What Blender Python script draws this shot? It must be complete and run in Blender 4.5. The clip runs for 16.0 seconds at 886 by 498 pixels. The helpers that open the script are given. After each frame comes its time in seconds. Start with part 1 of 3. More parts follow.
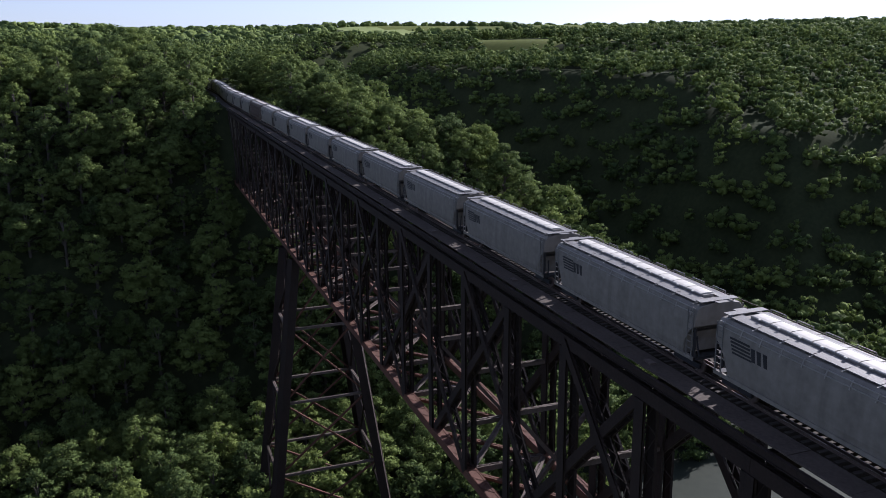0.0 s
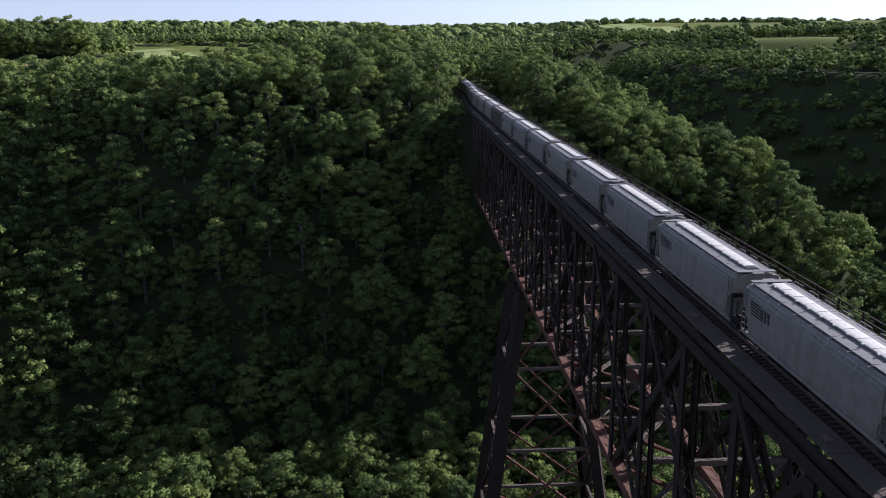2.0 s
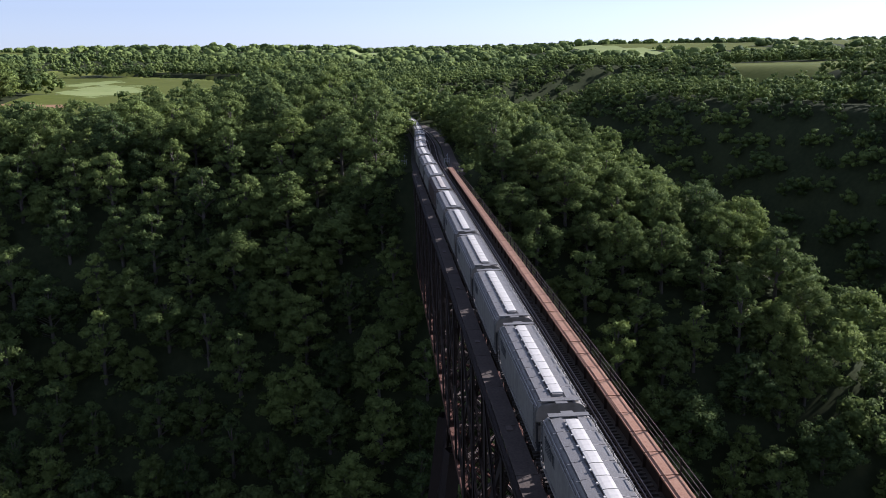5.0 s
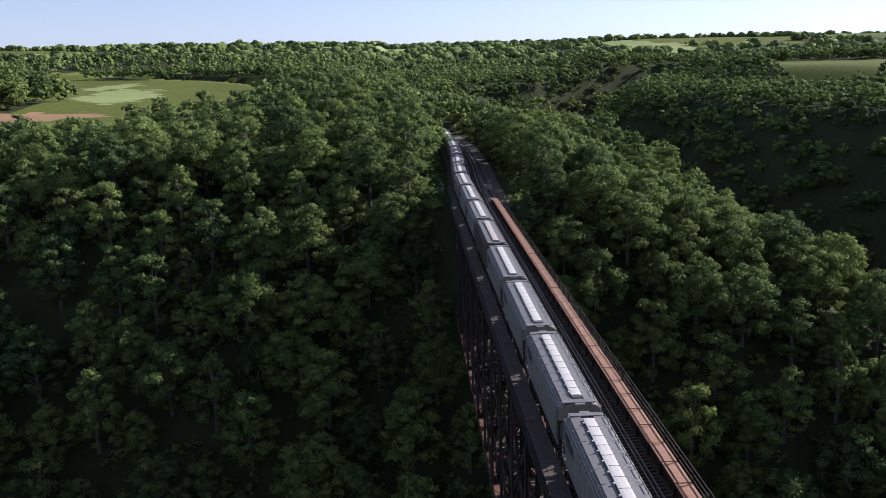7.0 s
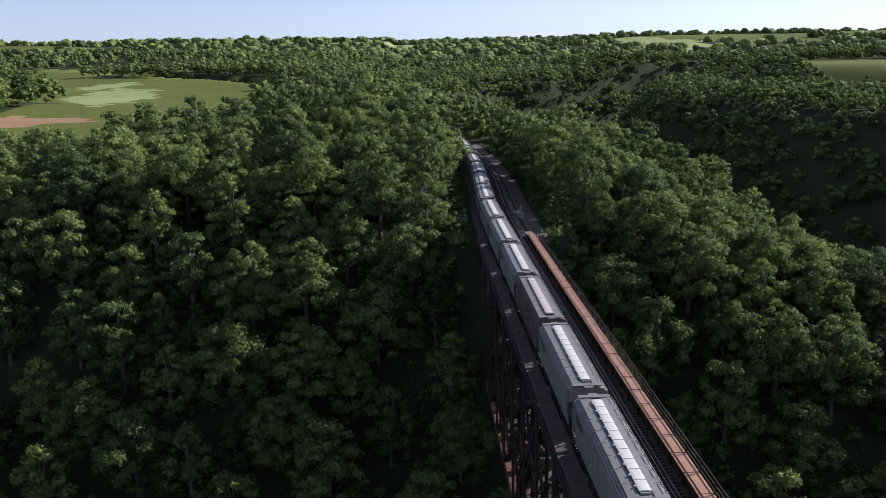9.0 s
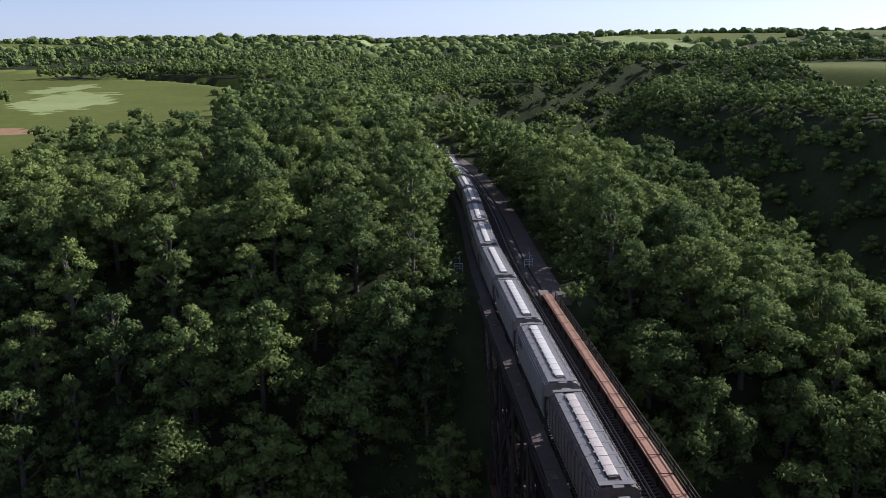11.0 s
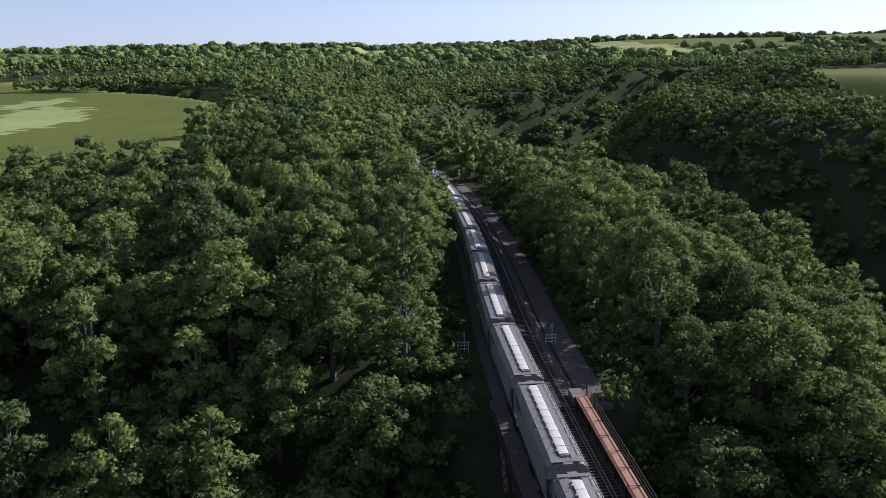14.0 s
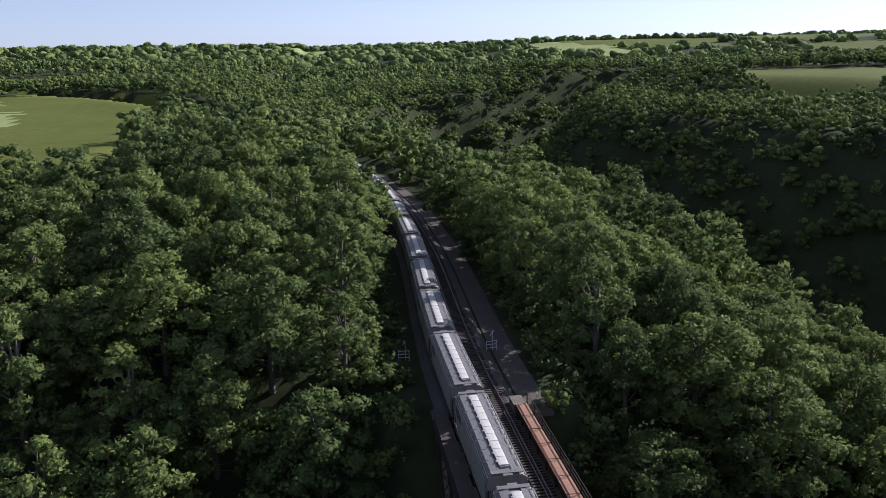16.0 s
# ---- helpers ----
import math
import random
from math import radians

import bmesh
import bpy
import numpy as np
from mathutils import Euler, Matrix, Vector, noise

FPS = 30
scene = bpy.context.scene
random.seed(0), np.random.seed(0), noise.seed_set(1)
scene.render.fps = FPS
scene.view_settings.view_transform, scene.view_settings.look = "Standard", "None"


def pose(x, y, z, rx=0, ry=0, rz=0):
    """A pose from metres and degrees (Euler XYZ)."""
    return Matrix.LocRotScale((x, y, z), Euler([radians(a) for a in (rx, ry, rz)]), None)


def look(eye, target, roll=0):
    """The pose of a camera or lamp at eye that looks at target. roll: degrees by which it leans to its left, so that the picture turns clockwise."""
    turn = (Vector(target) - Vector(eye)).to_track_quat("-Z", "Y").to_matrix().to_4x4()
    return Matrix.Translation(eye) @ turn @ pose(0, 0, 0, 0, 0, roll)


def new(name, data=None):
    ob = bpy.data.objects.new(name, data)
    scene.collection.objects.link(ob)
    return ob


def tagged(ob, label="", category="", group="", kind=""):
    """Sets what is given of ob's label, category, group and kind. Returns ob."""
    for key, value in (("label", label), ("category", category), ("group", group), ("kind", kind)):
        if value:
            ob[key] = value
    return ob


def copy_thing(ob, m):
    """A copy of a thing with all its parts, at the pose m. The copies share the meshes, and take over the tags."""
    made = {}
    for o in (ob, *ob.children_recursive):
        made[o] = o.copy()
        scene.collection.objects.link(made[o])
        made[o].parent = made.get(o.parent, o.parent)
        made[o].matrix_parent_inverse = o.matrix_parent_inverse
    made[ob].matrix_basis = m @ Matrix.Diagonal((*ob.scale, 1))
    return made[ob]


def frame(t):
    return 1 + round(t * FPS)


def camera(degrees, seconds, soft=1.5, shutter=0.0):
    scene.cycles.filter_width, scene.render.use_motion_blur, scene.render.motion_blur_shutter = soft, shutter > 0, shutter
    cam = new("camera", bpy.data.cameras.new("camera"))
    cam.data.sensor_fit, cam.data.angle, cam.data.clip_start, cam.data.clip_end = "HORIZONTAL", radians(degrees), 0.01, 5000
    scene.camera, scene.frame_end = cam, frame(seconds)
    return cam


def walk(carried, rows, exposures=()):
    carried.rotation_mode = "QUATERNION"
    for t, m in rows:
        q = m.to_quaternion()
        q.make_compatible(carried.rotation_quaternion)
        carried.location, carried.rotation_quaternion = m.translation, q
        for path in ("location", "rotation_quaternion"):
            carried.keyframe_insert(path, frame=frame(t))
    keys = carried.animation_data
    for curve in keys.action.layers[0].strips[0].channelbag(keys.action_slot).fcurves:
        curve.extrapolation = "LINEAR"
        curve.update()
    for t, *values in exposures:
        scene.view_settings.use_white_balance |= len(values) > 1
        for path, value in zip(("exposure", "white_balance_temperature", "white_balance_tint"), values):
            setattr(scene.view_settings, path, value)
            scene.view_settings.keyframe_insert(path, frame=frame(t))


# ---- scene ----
cam = camera(55.8, 16.0, soft=0.8)
PATH = [
    (0, (-29.417, -26.090, 18.269), (-28.750, -24.267, 17.786), -0.6),
    (0.5, (-28.010, -21.023, 18.347), (-27.334, -19.204, 17.862), -0.8),
    (1, (-26.525, -15.877, 18.450), (-25.993, -14.012, 17.965), -0.7),
    (1.5, (-24.787, -10.514, 18.630), (-24.682, -8.577, 18.146), -0.5),
    (2, (-22.854, -4.796, 18.957), (-22.758, -2.858, 18.474), -0.6),
    (2.5, (-20.458, 1.264, 19.800), (-20.269, 3.196, 19.318), -0.6),
    (3, (-18.048, 7.583, 20.814), (-17.815, 9.512, 20.338), -0.9),
    (3.5, (-15.785, 14.098, 21.927), (-15.553, 16.029, 21.460), -1.1),
    (4, (-13.768, 20.703, 23.150), (-13.541, 22.636, 22.691), -1.1),
    (4.5, (-12.063, 27.284, 24.284), (-11.873, 29.224, 23.837), -1.1),
    (5, (-10.888, 33.856, 25.250), (-10.742, 35.802, 24.811), -1.1),
    (5.2, (-10.773, 36.560, 25.420), (-10.637, 38.508, 24.989), -1.2),
    (7.5, (-12.812, 68.992, 30.040), (-12.734, 70.938, 29.586), -1.4),
    (8, (-13.297, 76.251, 30.306), (-13.224, 78.197, 29.850), -1.4),
    (8.5, (-13.589, 83.774, 30.500), (-13.521, 85.720, 30.043), -1.3),
    (10.8, (-14.392, 119.864, 32.811), (-14.319, 121.808, 32.347), -1),
    (11, (-14.555, 122.822, 32.866), (-14.434, 124.764, 32.402), -1.1),
    (11.5, (-14.879, 129.810, 33.054), (-14.709, 131.747, 32.588), -1.2),
    (12, (-14.808, 136.275, 33.363), (-14.637, 138.213, 32.899), -1.3),
    (12.5, (-14.482, 141.786, 33.743), (-14.319, 143.725, 33.282), -1.3),
    (13, (-14.006, 146.155, 34.148), (-13.864, 148.096, 33.689), -1.5),
    (13.5, (-13.485, 149.255, 34.509), (-13.359, 151.198, 34.054), -1.4),
    (14, (-13.006, 151.122, 34.826), (-12.876, 153.066, 34.375), -1.5),
    (14.5, (-12.681, 151.936, 35.092), (-12.535, 153.879, 34.643), -1.6),
    (15, (-12.563, 152.031, 35.280), (-12.395, 153.972, 34.829), -1.6),
    (15.5, (-12.455, 151.927, 35.442), (-12.257, 153.866, 34.991), -1.5),
    (16, (-12.255, 151.815, 35.545), (-11.993, 153.745, 35.092), -1.6),
]
walk(cam, [(t, look(eye, target, roll)) for t, eye, target, roll in PATH], exposures=[(0.0, 1.06, 5650, 21), (3.0, 1.2, 5650, 21), (5.0, 1.2, 5650, 21), (8.0, 1.1, 5650, 21), (16.0, 1.03, 5650, 21)])

# ---- light ----
import itertools

SUN_DIR = Vector((0.806, 0.375, 0.454)).normalized()
SUN_EL = math.asin(SUN_DIR.z)
world = bpy.data.worlds.new("sky")
scene.world = world
world.use_nodes = True
wn = world.node_tree.nodes
sky = wn.new("ShaderNodeTexSky")
sky.sky_type = "NISHITA"
sky.sun_disc = False
sky.sun_elevation = SUN_EL
sky.sun_rotation = math.atan2(SUN_DIR.x, SUN_DIR.y)
sky.air_density, sky.dust_density, sky.ozone_density = 1.0, 0.2, 3.5
wn["Background"].inputs["Strength"].default_value = 0.0595
haze = wn.new("ShaderNodeHueSaturation")
haze.inputs["Saturation"].default_value = 0.38
veil = wn.new("ShaderNodeMix")
veil.data_type, veil.blend_type = "RGBA", "MULTIPLY"
veil.inputs[0].default_value, veil.inputs[7].default_value = 1.0, (0.91, 0.985, 1.12, 1)
world.node_tree.links.new(sky.outputs[0], haze.inputs["Color"])
world.node_tree.links.new(haze.outputs[0], veil.inputs[6])
world.node_tree.links.new(veil.outputs[2], wn["Background"].inputs["Color"])
sun = new("sun", bpy.data.lights.new("sun", "SUN"))
sun.data.energy, sun.data.angle, sun.data.color = 4.4, radians(0.6), (1.0, 0.94, 0.84)
sun.matrix_world = look(SUN_DIR * 400, (0, 0, 0))


# ---- materials ----
def material(name, dark, light, rough=0.8, scale=1.0, fine=12.0, metal=0.0, bump=0.3, spec=0.3, streak=0.0):
    """Two colours mixed by a coarse and a fine noise, with fine relief."""
    m = bpy.data.materials.new(name)
    m.use_nodes = True
    t = m.node_tree
    n, l = t.nodes, t.links
    b = n["Principled BSDF"]
    co = n.new("ShaderNodeTexCoord")
    a, c = n.new("ShaderNodeTexNoise"), n.new("ShaderNodeTexNoise")
    a.inputs["Scale"].default_value, c.inputs["Scale"].default_value = scale, fine
    a.inputs["Detail"].default_value = c.inputs["Detail"].default_value = 5
    add = n.new("ShaderNodeMath")
    add.operation = "ADD"
    half = n.new("ShaderNodeMath")
    half.operation = "MULTIPLY_ADD"
    half.inputs[1].default_value, half.inputs[2].default_value = 0.9, -0.4
    if streak:
        mp = n.new("ShaderNodeMapping")
        mp.inputs["Scale"].default_value = (1, 1, streak)
        l.new(co.outputs["Object"], mp.inputs["Vector"])
        l.new(mp.outputs[0], a.inputs["Vector"])
    else:
        l.new(co.outputs["Object"], a.inputs["Vector"])
    l.new(co.outputs["Object"], c.inputs["Vector"])
    l.new(a.outputs[0], add.inputs[0])
    l.new(c.outputs[0], add.inputs[1])
    l.new(add.outputs[0], half.inputs[0])
    mix = n.new("ShaderNodeMix")
    mix.data_type = "RGBA"
    mix.inputs[6].default_value, mix.inputs[7].default_value = (*dark, 1), (*light, 1)
    l.new(half.outputs[0], mix.inputs[0])
    l.new(mix.outputs[2], b.inputs["Base Color"])
    b.inputs["Roughness"].default_value, b.inputs["Metallic"].default_value = rough, metal
    b.inputs["Specular IOR Level"].default_value = spec
    if bump:
        k = n.new("ShaderNodeBump")
        k.inputs["Strength"].default_value, k.inputs["Distance"].default_value = bump, 0.05
        l.new(c.outputs[0], k.inputs["Height"])
        l.new(k.outputs[0], b.inputs["Normal"])
    return m


def foliage(name, dark, light, shine=0.03):
    """Leaves: a tint for each tree, a smaller one for each spray, some light let through."""
    m = bpy.data.materials.new(name)
    m.use_nodes = True
    t = m.node_tree
    n, l = t.nodes, t.links
    b = n["Principled BSDF"]
    tint, own, isle = n.new("ShaderNodeAttribute"), n.new("ShaderNodeObjectInfo"), n.new("ShaderNodeNewGeometry")
    tint.attribute_name = "tint"
    s1, s2, s3 = (n.new("ShaderNodeMath") for _ in range(3))
    s1.operation, s2.operation, s3.operation = "ADD", "FRACT", "MULTIPLY_ADD"
    l.new(tint.outputs["Fac"], s1.inputs[0])
    l.new(own.outputs["Random"], s1.inputs[1])
    l.new(s1.outputs[0], s2.inputs[0])
    l.new(isle.outputs["Random Per Island"], s3.inputs[0])
    s3.inputs[1].default_value = 0.6
    l.new(s2.outputs[0], s3.inputs[2])
    mix = n.new("ShaderNodeMix")
    mix.data_type = "RGBA"
    mix.inputs[6].default_value, mix.inputs[7].default_value = (*dark, 1), (*light, 1)
    sc = n.new("ShaderNodeMath")
    sc.operation = "MULTIPLY"
    sc.inputs[1].default_value = 0.63
    l.new(s3.outputs[0], sc.inputs[0])
    l.new(sc.outputs[0], mix.inputs[0])
    l.new(mix.outputs[2], b.inputs["Base Color"])
    b.inputs["Roughness"].default_value = 0.7
    b.inputs["Specular IOR Level"].default_value = shine
    co, tuft, relief = n.new("ShaderNodeTexCoord"), n.new("ShaderNodeTexNoise"), n.new("ShaderNodeBump")
    tuft.inputs["Scale"].default_value, tuft.inputs["Detail"].default_value, tuft.inputs["Roughness"].default_value = 3.0, 4, 0.75
    relief.inputs["Strength"].default_value, relief.inputs["Distance"].default_value = 1.0, 0.4
    l.new(co.outputs["Object"], tuft.inputs["Vector"])
    l.new(tuft.outputs[0], relief.inputs["Height"])
    l.new(relief.outputs[0], b.inputs["Normal"])
    tr = n.new("ShaderNodeBsdfTranslucent")
    l.new(mix.outputs[2], tr.inputs["Color"])
    ms = n.new("ShaderNodeMixShader")
    ms.inputs[0].default_value = 0.28
    l.new(b.outputs[0], ms.inputs[1])
    l.new(tr.outputs[0], ms.inputs[2])
    l.new(ms.outputs[0], n["Material Output"].inputs["Surface"])
    return m


LEAVES = foliage("leaves", (0.052, 0.084, 0.035), (0.218, 0.272, 0.076))
BARK = material("bark", (0.06, 0.05, 0.04), (0.16, 0.14, 0.12), 0.95, 0.7, 6)
FLOOR = material("forest_floor", (0.020, 0.026, 0.013), (0.05, 0.058, 0.026), 1.0, 0.05, 0.6, bump=0.6, spec=0.03)
GRASS = material("pasture", (0.060, 0.078, 0.016), (0.122, 0.132, 0.034), 1.0, 0.02, 0.25, bump=0.4, spec=0.03)
HAY = material("mown_hay", (0.15, 0.19, 0.06), (0.26, 0.29, 0.12), 1.0, 0.03, 0.3, bump=0.3, spec=0.03)
SOIL = material("bare_soil", (0.19, 0.115, 0.06), (0.32, 0.20, 0.115), 1.0, 0.04, 0.4, bump=0.3, spec=0.03)
MUD = material("river_water", (0.02, 0.025, 0.018), (0.035, 0.04, 0.028), 0.6, 0.02, 0.5, bump=0.3, spec=0.05)
BALLAST = material("ballast", (0.04, 0.036, 0.033), (0.10, 0.088, 0.08), 1.0, 0.3, 9, bump=0.8)
DIRT = material("dirt_track", (0.055, 0.045, 0.038), (0.11, 0.09, 0.075), 1.0, 0.25, 4, bump=0.5)
STEEL = material("old_bridge_steel", (0.011, 0.009, 0.008), (0.042, 0.026, 0.020), 0.75, 0.35, 5, metal=0.2)
RUST = material("rusty_steel", (0.036, 0.018, 0.013), (0.16, 0.07, 0.043), 0.85, 0.5, 7)
PALE_STEEL = material("weathered_lacing", (0.045, 0.034, 0.028), (0.15, 0.115, 0.095), 0.8, 0.5, 6)
GIRDER_TOP = material("rust_orange_plate", (0.17, 0.072, 0.040), (0.36, 0.21, 0.135), 0.8, 0.4, 6)
WALK = material("walkway_plate", (0.04, 0.031, 0.026), (0.105, 0.083, 0.068), 0.9, 0.3, 5, spec=0.2)
TIMBER = material("tie_timber", (0.028, 0.023, 0.019), (0.08, 0.067, 0.055), 0.95, 0.8, 9)
RAIL = material("rail_steel", (0.09, 0.06, 0.05), (0.20, 0.16, 0.14), 0.45, 0.6, 8, metal=0.7)
GREY = material("hopper_grey_paint", (0.100, 0.088, 0.073), (0.232, 0.212, 0.182), 0.6, 1.6, 2.2, bump=0.08, spec=0.4, streak=0.09)
ROOF = material("hopper_roof_grey", (0.185, 0.168, 0.145), (0.305, 0.282, 0.250), 0.5, 0.35, 4, bump=0.08, spec=0.5)
HATCH = material("hatch_white", (0.36, 0.34, 0.30), (0.56, 0.53, 0.475), 0.65, 0.4, 4, bump=0.05, spec=0.25)
BROWN = material("brown_weathered_paint", (0.045, 0.032, 0.026), (0.15, 0.115, 0.095), 0.75, 1.8, 3, bump=0.1, streak=0.08)
BROWN_HATCH = material("dusty_hatch", (0.30, 0.26, 0.22), (0.46, 0.41, 0.36), 0.7, 0.5, 3, bump=0.1)
BLACK = material("black_paint", (0.012, 0.012, 0.014), (0.03, 0.03, 0.032), 0.6, 1, 8, bump=0.05)
GRATE = material("galvanised_grating", (0.10, 0.095, 0.088), (0.20, 0.19, 0.178), 0.6, 0.8, 12, metal=0.2)
STONE = material("pier_stone", (0.075, 0.068, 0.055), (0.19, 0.17, 0.13), 0.95, 0.4, 3, bump=0.6)
WHITE = material("white_pipe_paint", (0.35, 0.36, 0.38), (0.55, 0.56, 0.58), 0.6, 2, 10, bump=0.05)


# ---- mesh building ----
class Shape:
    """Collects verts and faces of one mesh."""

    def __init__(self):
        self.v, self.f = [], []

    def box(self, c, s, m=None):
        x, y, z = (q / 2 for q in s)
        pts = [Vector((c[0] + i * x, c[1] + j * y, c[2] + k * z)) for k in (-1, 1) for i, j in ((-1, -1), (1, -1), (1, 1), (-1, 1))]
        return self.hexa(pts if m is None else [m @ p for p in pts])

    def hexa(self, p):
        b = len(self.v)
        self.v += [tuple(q) for q in p]
        self.f += [tuple(b + i for i in q) for q in ((3, 2, 1, 0), (4, 5, 6, 7), (0, 1, 5, 4), (1, 2, 6, 5), (2, 3, 7, 6), (3, 0, 4, 7))]
        return self

    def beam(self, p, q, w, h=None, up=(0, 0, 1)):
        p, q, h = Vector(p), Vector(q), h or w
        d = (q - p).normalized()
        u = Vector(up)
        if abs(d.dot(u)) > 0.95:
            u = Vector((0, 1, 0))
        s = d.cross(u).normalized()
        u = s.cross(d)
        return self.hexa([a + s * i * w / 2 + u * j * h / 2 for a in (p, q) for i, j in ((-1, -1), (1, -1), (1, 1), (-1, 1))])

    def prism(self, outline, y0, y1):
        """An outline of (x, z), counter-clockwise seen from -y, swept along y."""
        b, n = len(self.v), len(outline)
        self.v += [(x, y, z) for y in (y0, y1) for x, z in outline]
        self.f.append(tuple(range(b, b + n)))
        self.f.append(tuple(range(b + 2 * n - 1, b + n - 1, -1)))
        self.f += [(b + i, b + n + i, b + n + (i + 1) % n, b + (i + 1) % n) for i in range(n)]
        return self

    def disc(self, c, r, half, n=14):
        """A wheel-like cylinder with its axle along x."""
        b = len(self.v)
        for x in (-half, half):
            self.v += [(c[0] + x, c[1] + r * math.cos(2 * math.pi * i / n), c[2] + r * math.sin(2 * math.pi * i / n)) for i in range(n)]
        self.f += [tuple(range(b + n - 1, b - 1, -1)), tuple(range(b + n, b + 2 * n))]
        self.f += [(b + i, b + (i + 1) % n, b + n + (i + 1) % n, b + n + i) for i in range(n)]
        return self

    def tube(self, pts, radii, n=7):
        b0 = len(self.v)
        for p, r in zip(pts, radii):
            self.v += [(p[0] + r * math.cos(2 * math.pi * i / n), p[1] + r * math.sin(2 * math.pi * i / n), p[2]) for i in range(n)]
        for k in range(len(pts) - 1):
            b = b0 + k * n
            self.f += [(b + i, b + (i + 1) % n, b + n + (i + 1) % n, b + n + i) for i in range(n)]
        return self

    def mesh(self, name, mat, fix=False):
        me = bpy.data.meshes.new(name)
        me.from_pydata(self.v, [], self.f)
        if fix:
            bm = bmesh.new()
            bm.from_mesh(me)
            bmesh.ops.recalc_face_normals(bm, faces=bm.faces)
            bm.to_mesh(me)
            bm.free()
        me.materials.append(mat)
        return me


def part(name, shape, mat, parent, label="", m=None):
    """One mesh object under a thing or a part; shape: a Shape or a mesh that is shared."""
    ob = new(name, shape.mesh(name, mat) if isinstance(shape, Shape) else shape)
    ob.parent = parent
    if m is not None:
        ob.matrix_basis = m
    return tagged(ob, label)


def thing(name, label, category, group="", kind="", at=(0, 0, 0)):
    ob = new(name)
    ob.location = at
    return tagged(ob, label, category, group, kind)


def along(p, q):
    """The pose that lays a member, built along +z from its foot, from p to q."""
    d = Vector(q) - Vector(p)
    return Matrix.Translation(p) @ d.to_track_quat("Z", "Y").to_matrix().to_4x4()


MEMBERS = {}


def member(length, w, d, mat, bar=0.07, pitch=1.0, solid=False):
    """A built-up steel member along +z: two channel plates and zigzag lacing between them."""
    key = (round(length, 1), w, d, mat.name, solid)
    if key not in MEMBERS:
        s = Shape()
        for x in (-1, 1):
            s.box((x * (w / 2 - 0.04), 0, length / 2), (0.08, d, length))
            for y in (-1, 1):
                s.box((x * (w / 2 - 0.11), y * (d / 2 - 0.025), length / 2), (0.20, 0.05, length))
        if solid:
            s.box((0, d / 2 - 0.06, length / 2), (w - 0.16, 0.05, length))
        n = max(2, round(length / (w * pitch)))
        for y in (-1, 1):
            for i in range(n):
                z0, z1 = length * i / n, length * (i + 1) / n
                x0 = (w / 2 - 0.12) * (1 if i % 2 else -1)
                s.beam((x0, y * (d / 2 + 0.012), z0), (-x0, y * (d / 2 + 0.012), z1), bar, 0.024, (0, 1, 0))
        MEMBERS[key] = s.mesh("member", mat)
    return MEMBERS[key]


# ---- land ----
RIVER = [(-900, 20), (-400, 60), (-150, 90), (-30, 93), (0, 87), (110, 90), (200, 104), (320, 110), (500, 90), (900, 40)]
CREEK = [(165, 140, -82), (148, 210, -78), (140, 320, -72), (94, 500, -70), (74, 640, -64), (104, 760, -56), (240, 850, -46), (520, 940, -25)]


def smooth(x):
    x = np.clip(x, 0, 1)
    return x * x * (3 - 2 * x)


def way_off(x, y, line):
    """Distance from a line of corners, and the third value of the corners where it lies nearest."""
    best, val = np.full(x.shape, 1e9), np.zeros(x.shape)
    for a, b in zip(line[:-1], line[1:]):
        dx, dy = b[0] - a[0], b[1] - a[1]
        t = np.clip(((x - a[0]) * dx + (y - a[1]) * dy) / (dx * dx + dy * dy), 0, 1)
        d = np.hypot(x - a[0] - t * dx, y - a[1] - t * dy)
        v = (a[2] + t * (b[2] - a[2])) if len(a) > 2 else np.zeros(x.shape)
        val, best = np.where(d < best, v, val), np.minimum(d, best)
    return best, val


def wave(x, y, f, s):
    return np.sin(x * f + s) * np.cos(y * f * 1.13 + 1.7 * s) + 0.5 * np.sin((x + y) * f * 1.9 + 2.3 * s)


def rail_x(y):
    """Where the loaded track's middle runs."""
    y = np.asarray(y, float)
    return 2.2 * smooth((y - 238) / 70) - 0.0011 * np.clip(y - 330, 0, None) ** 2


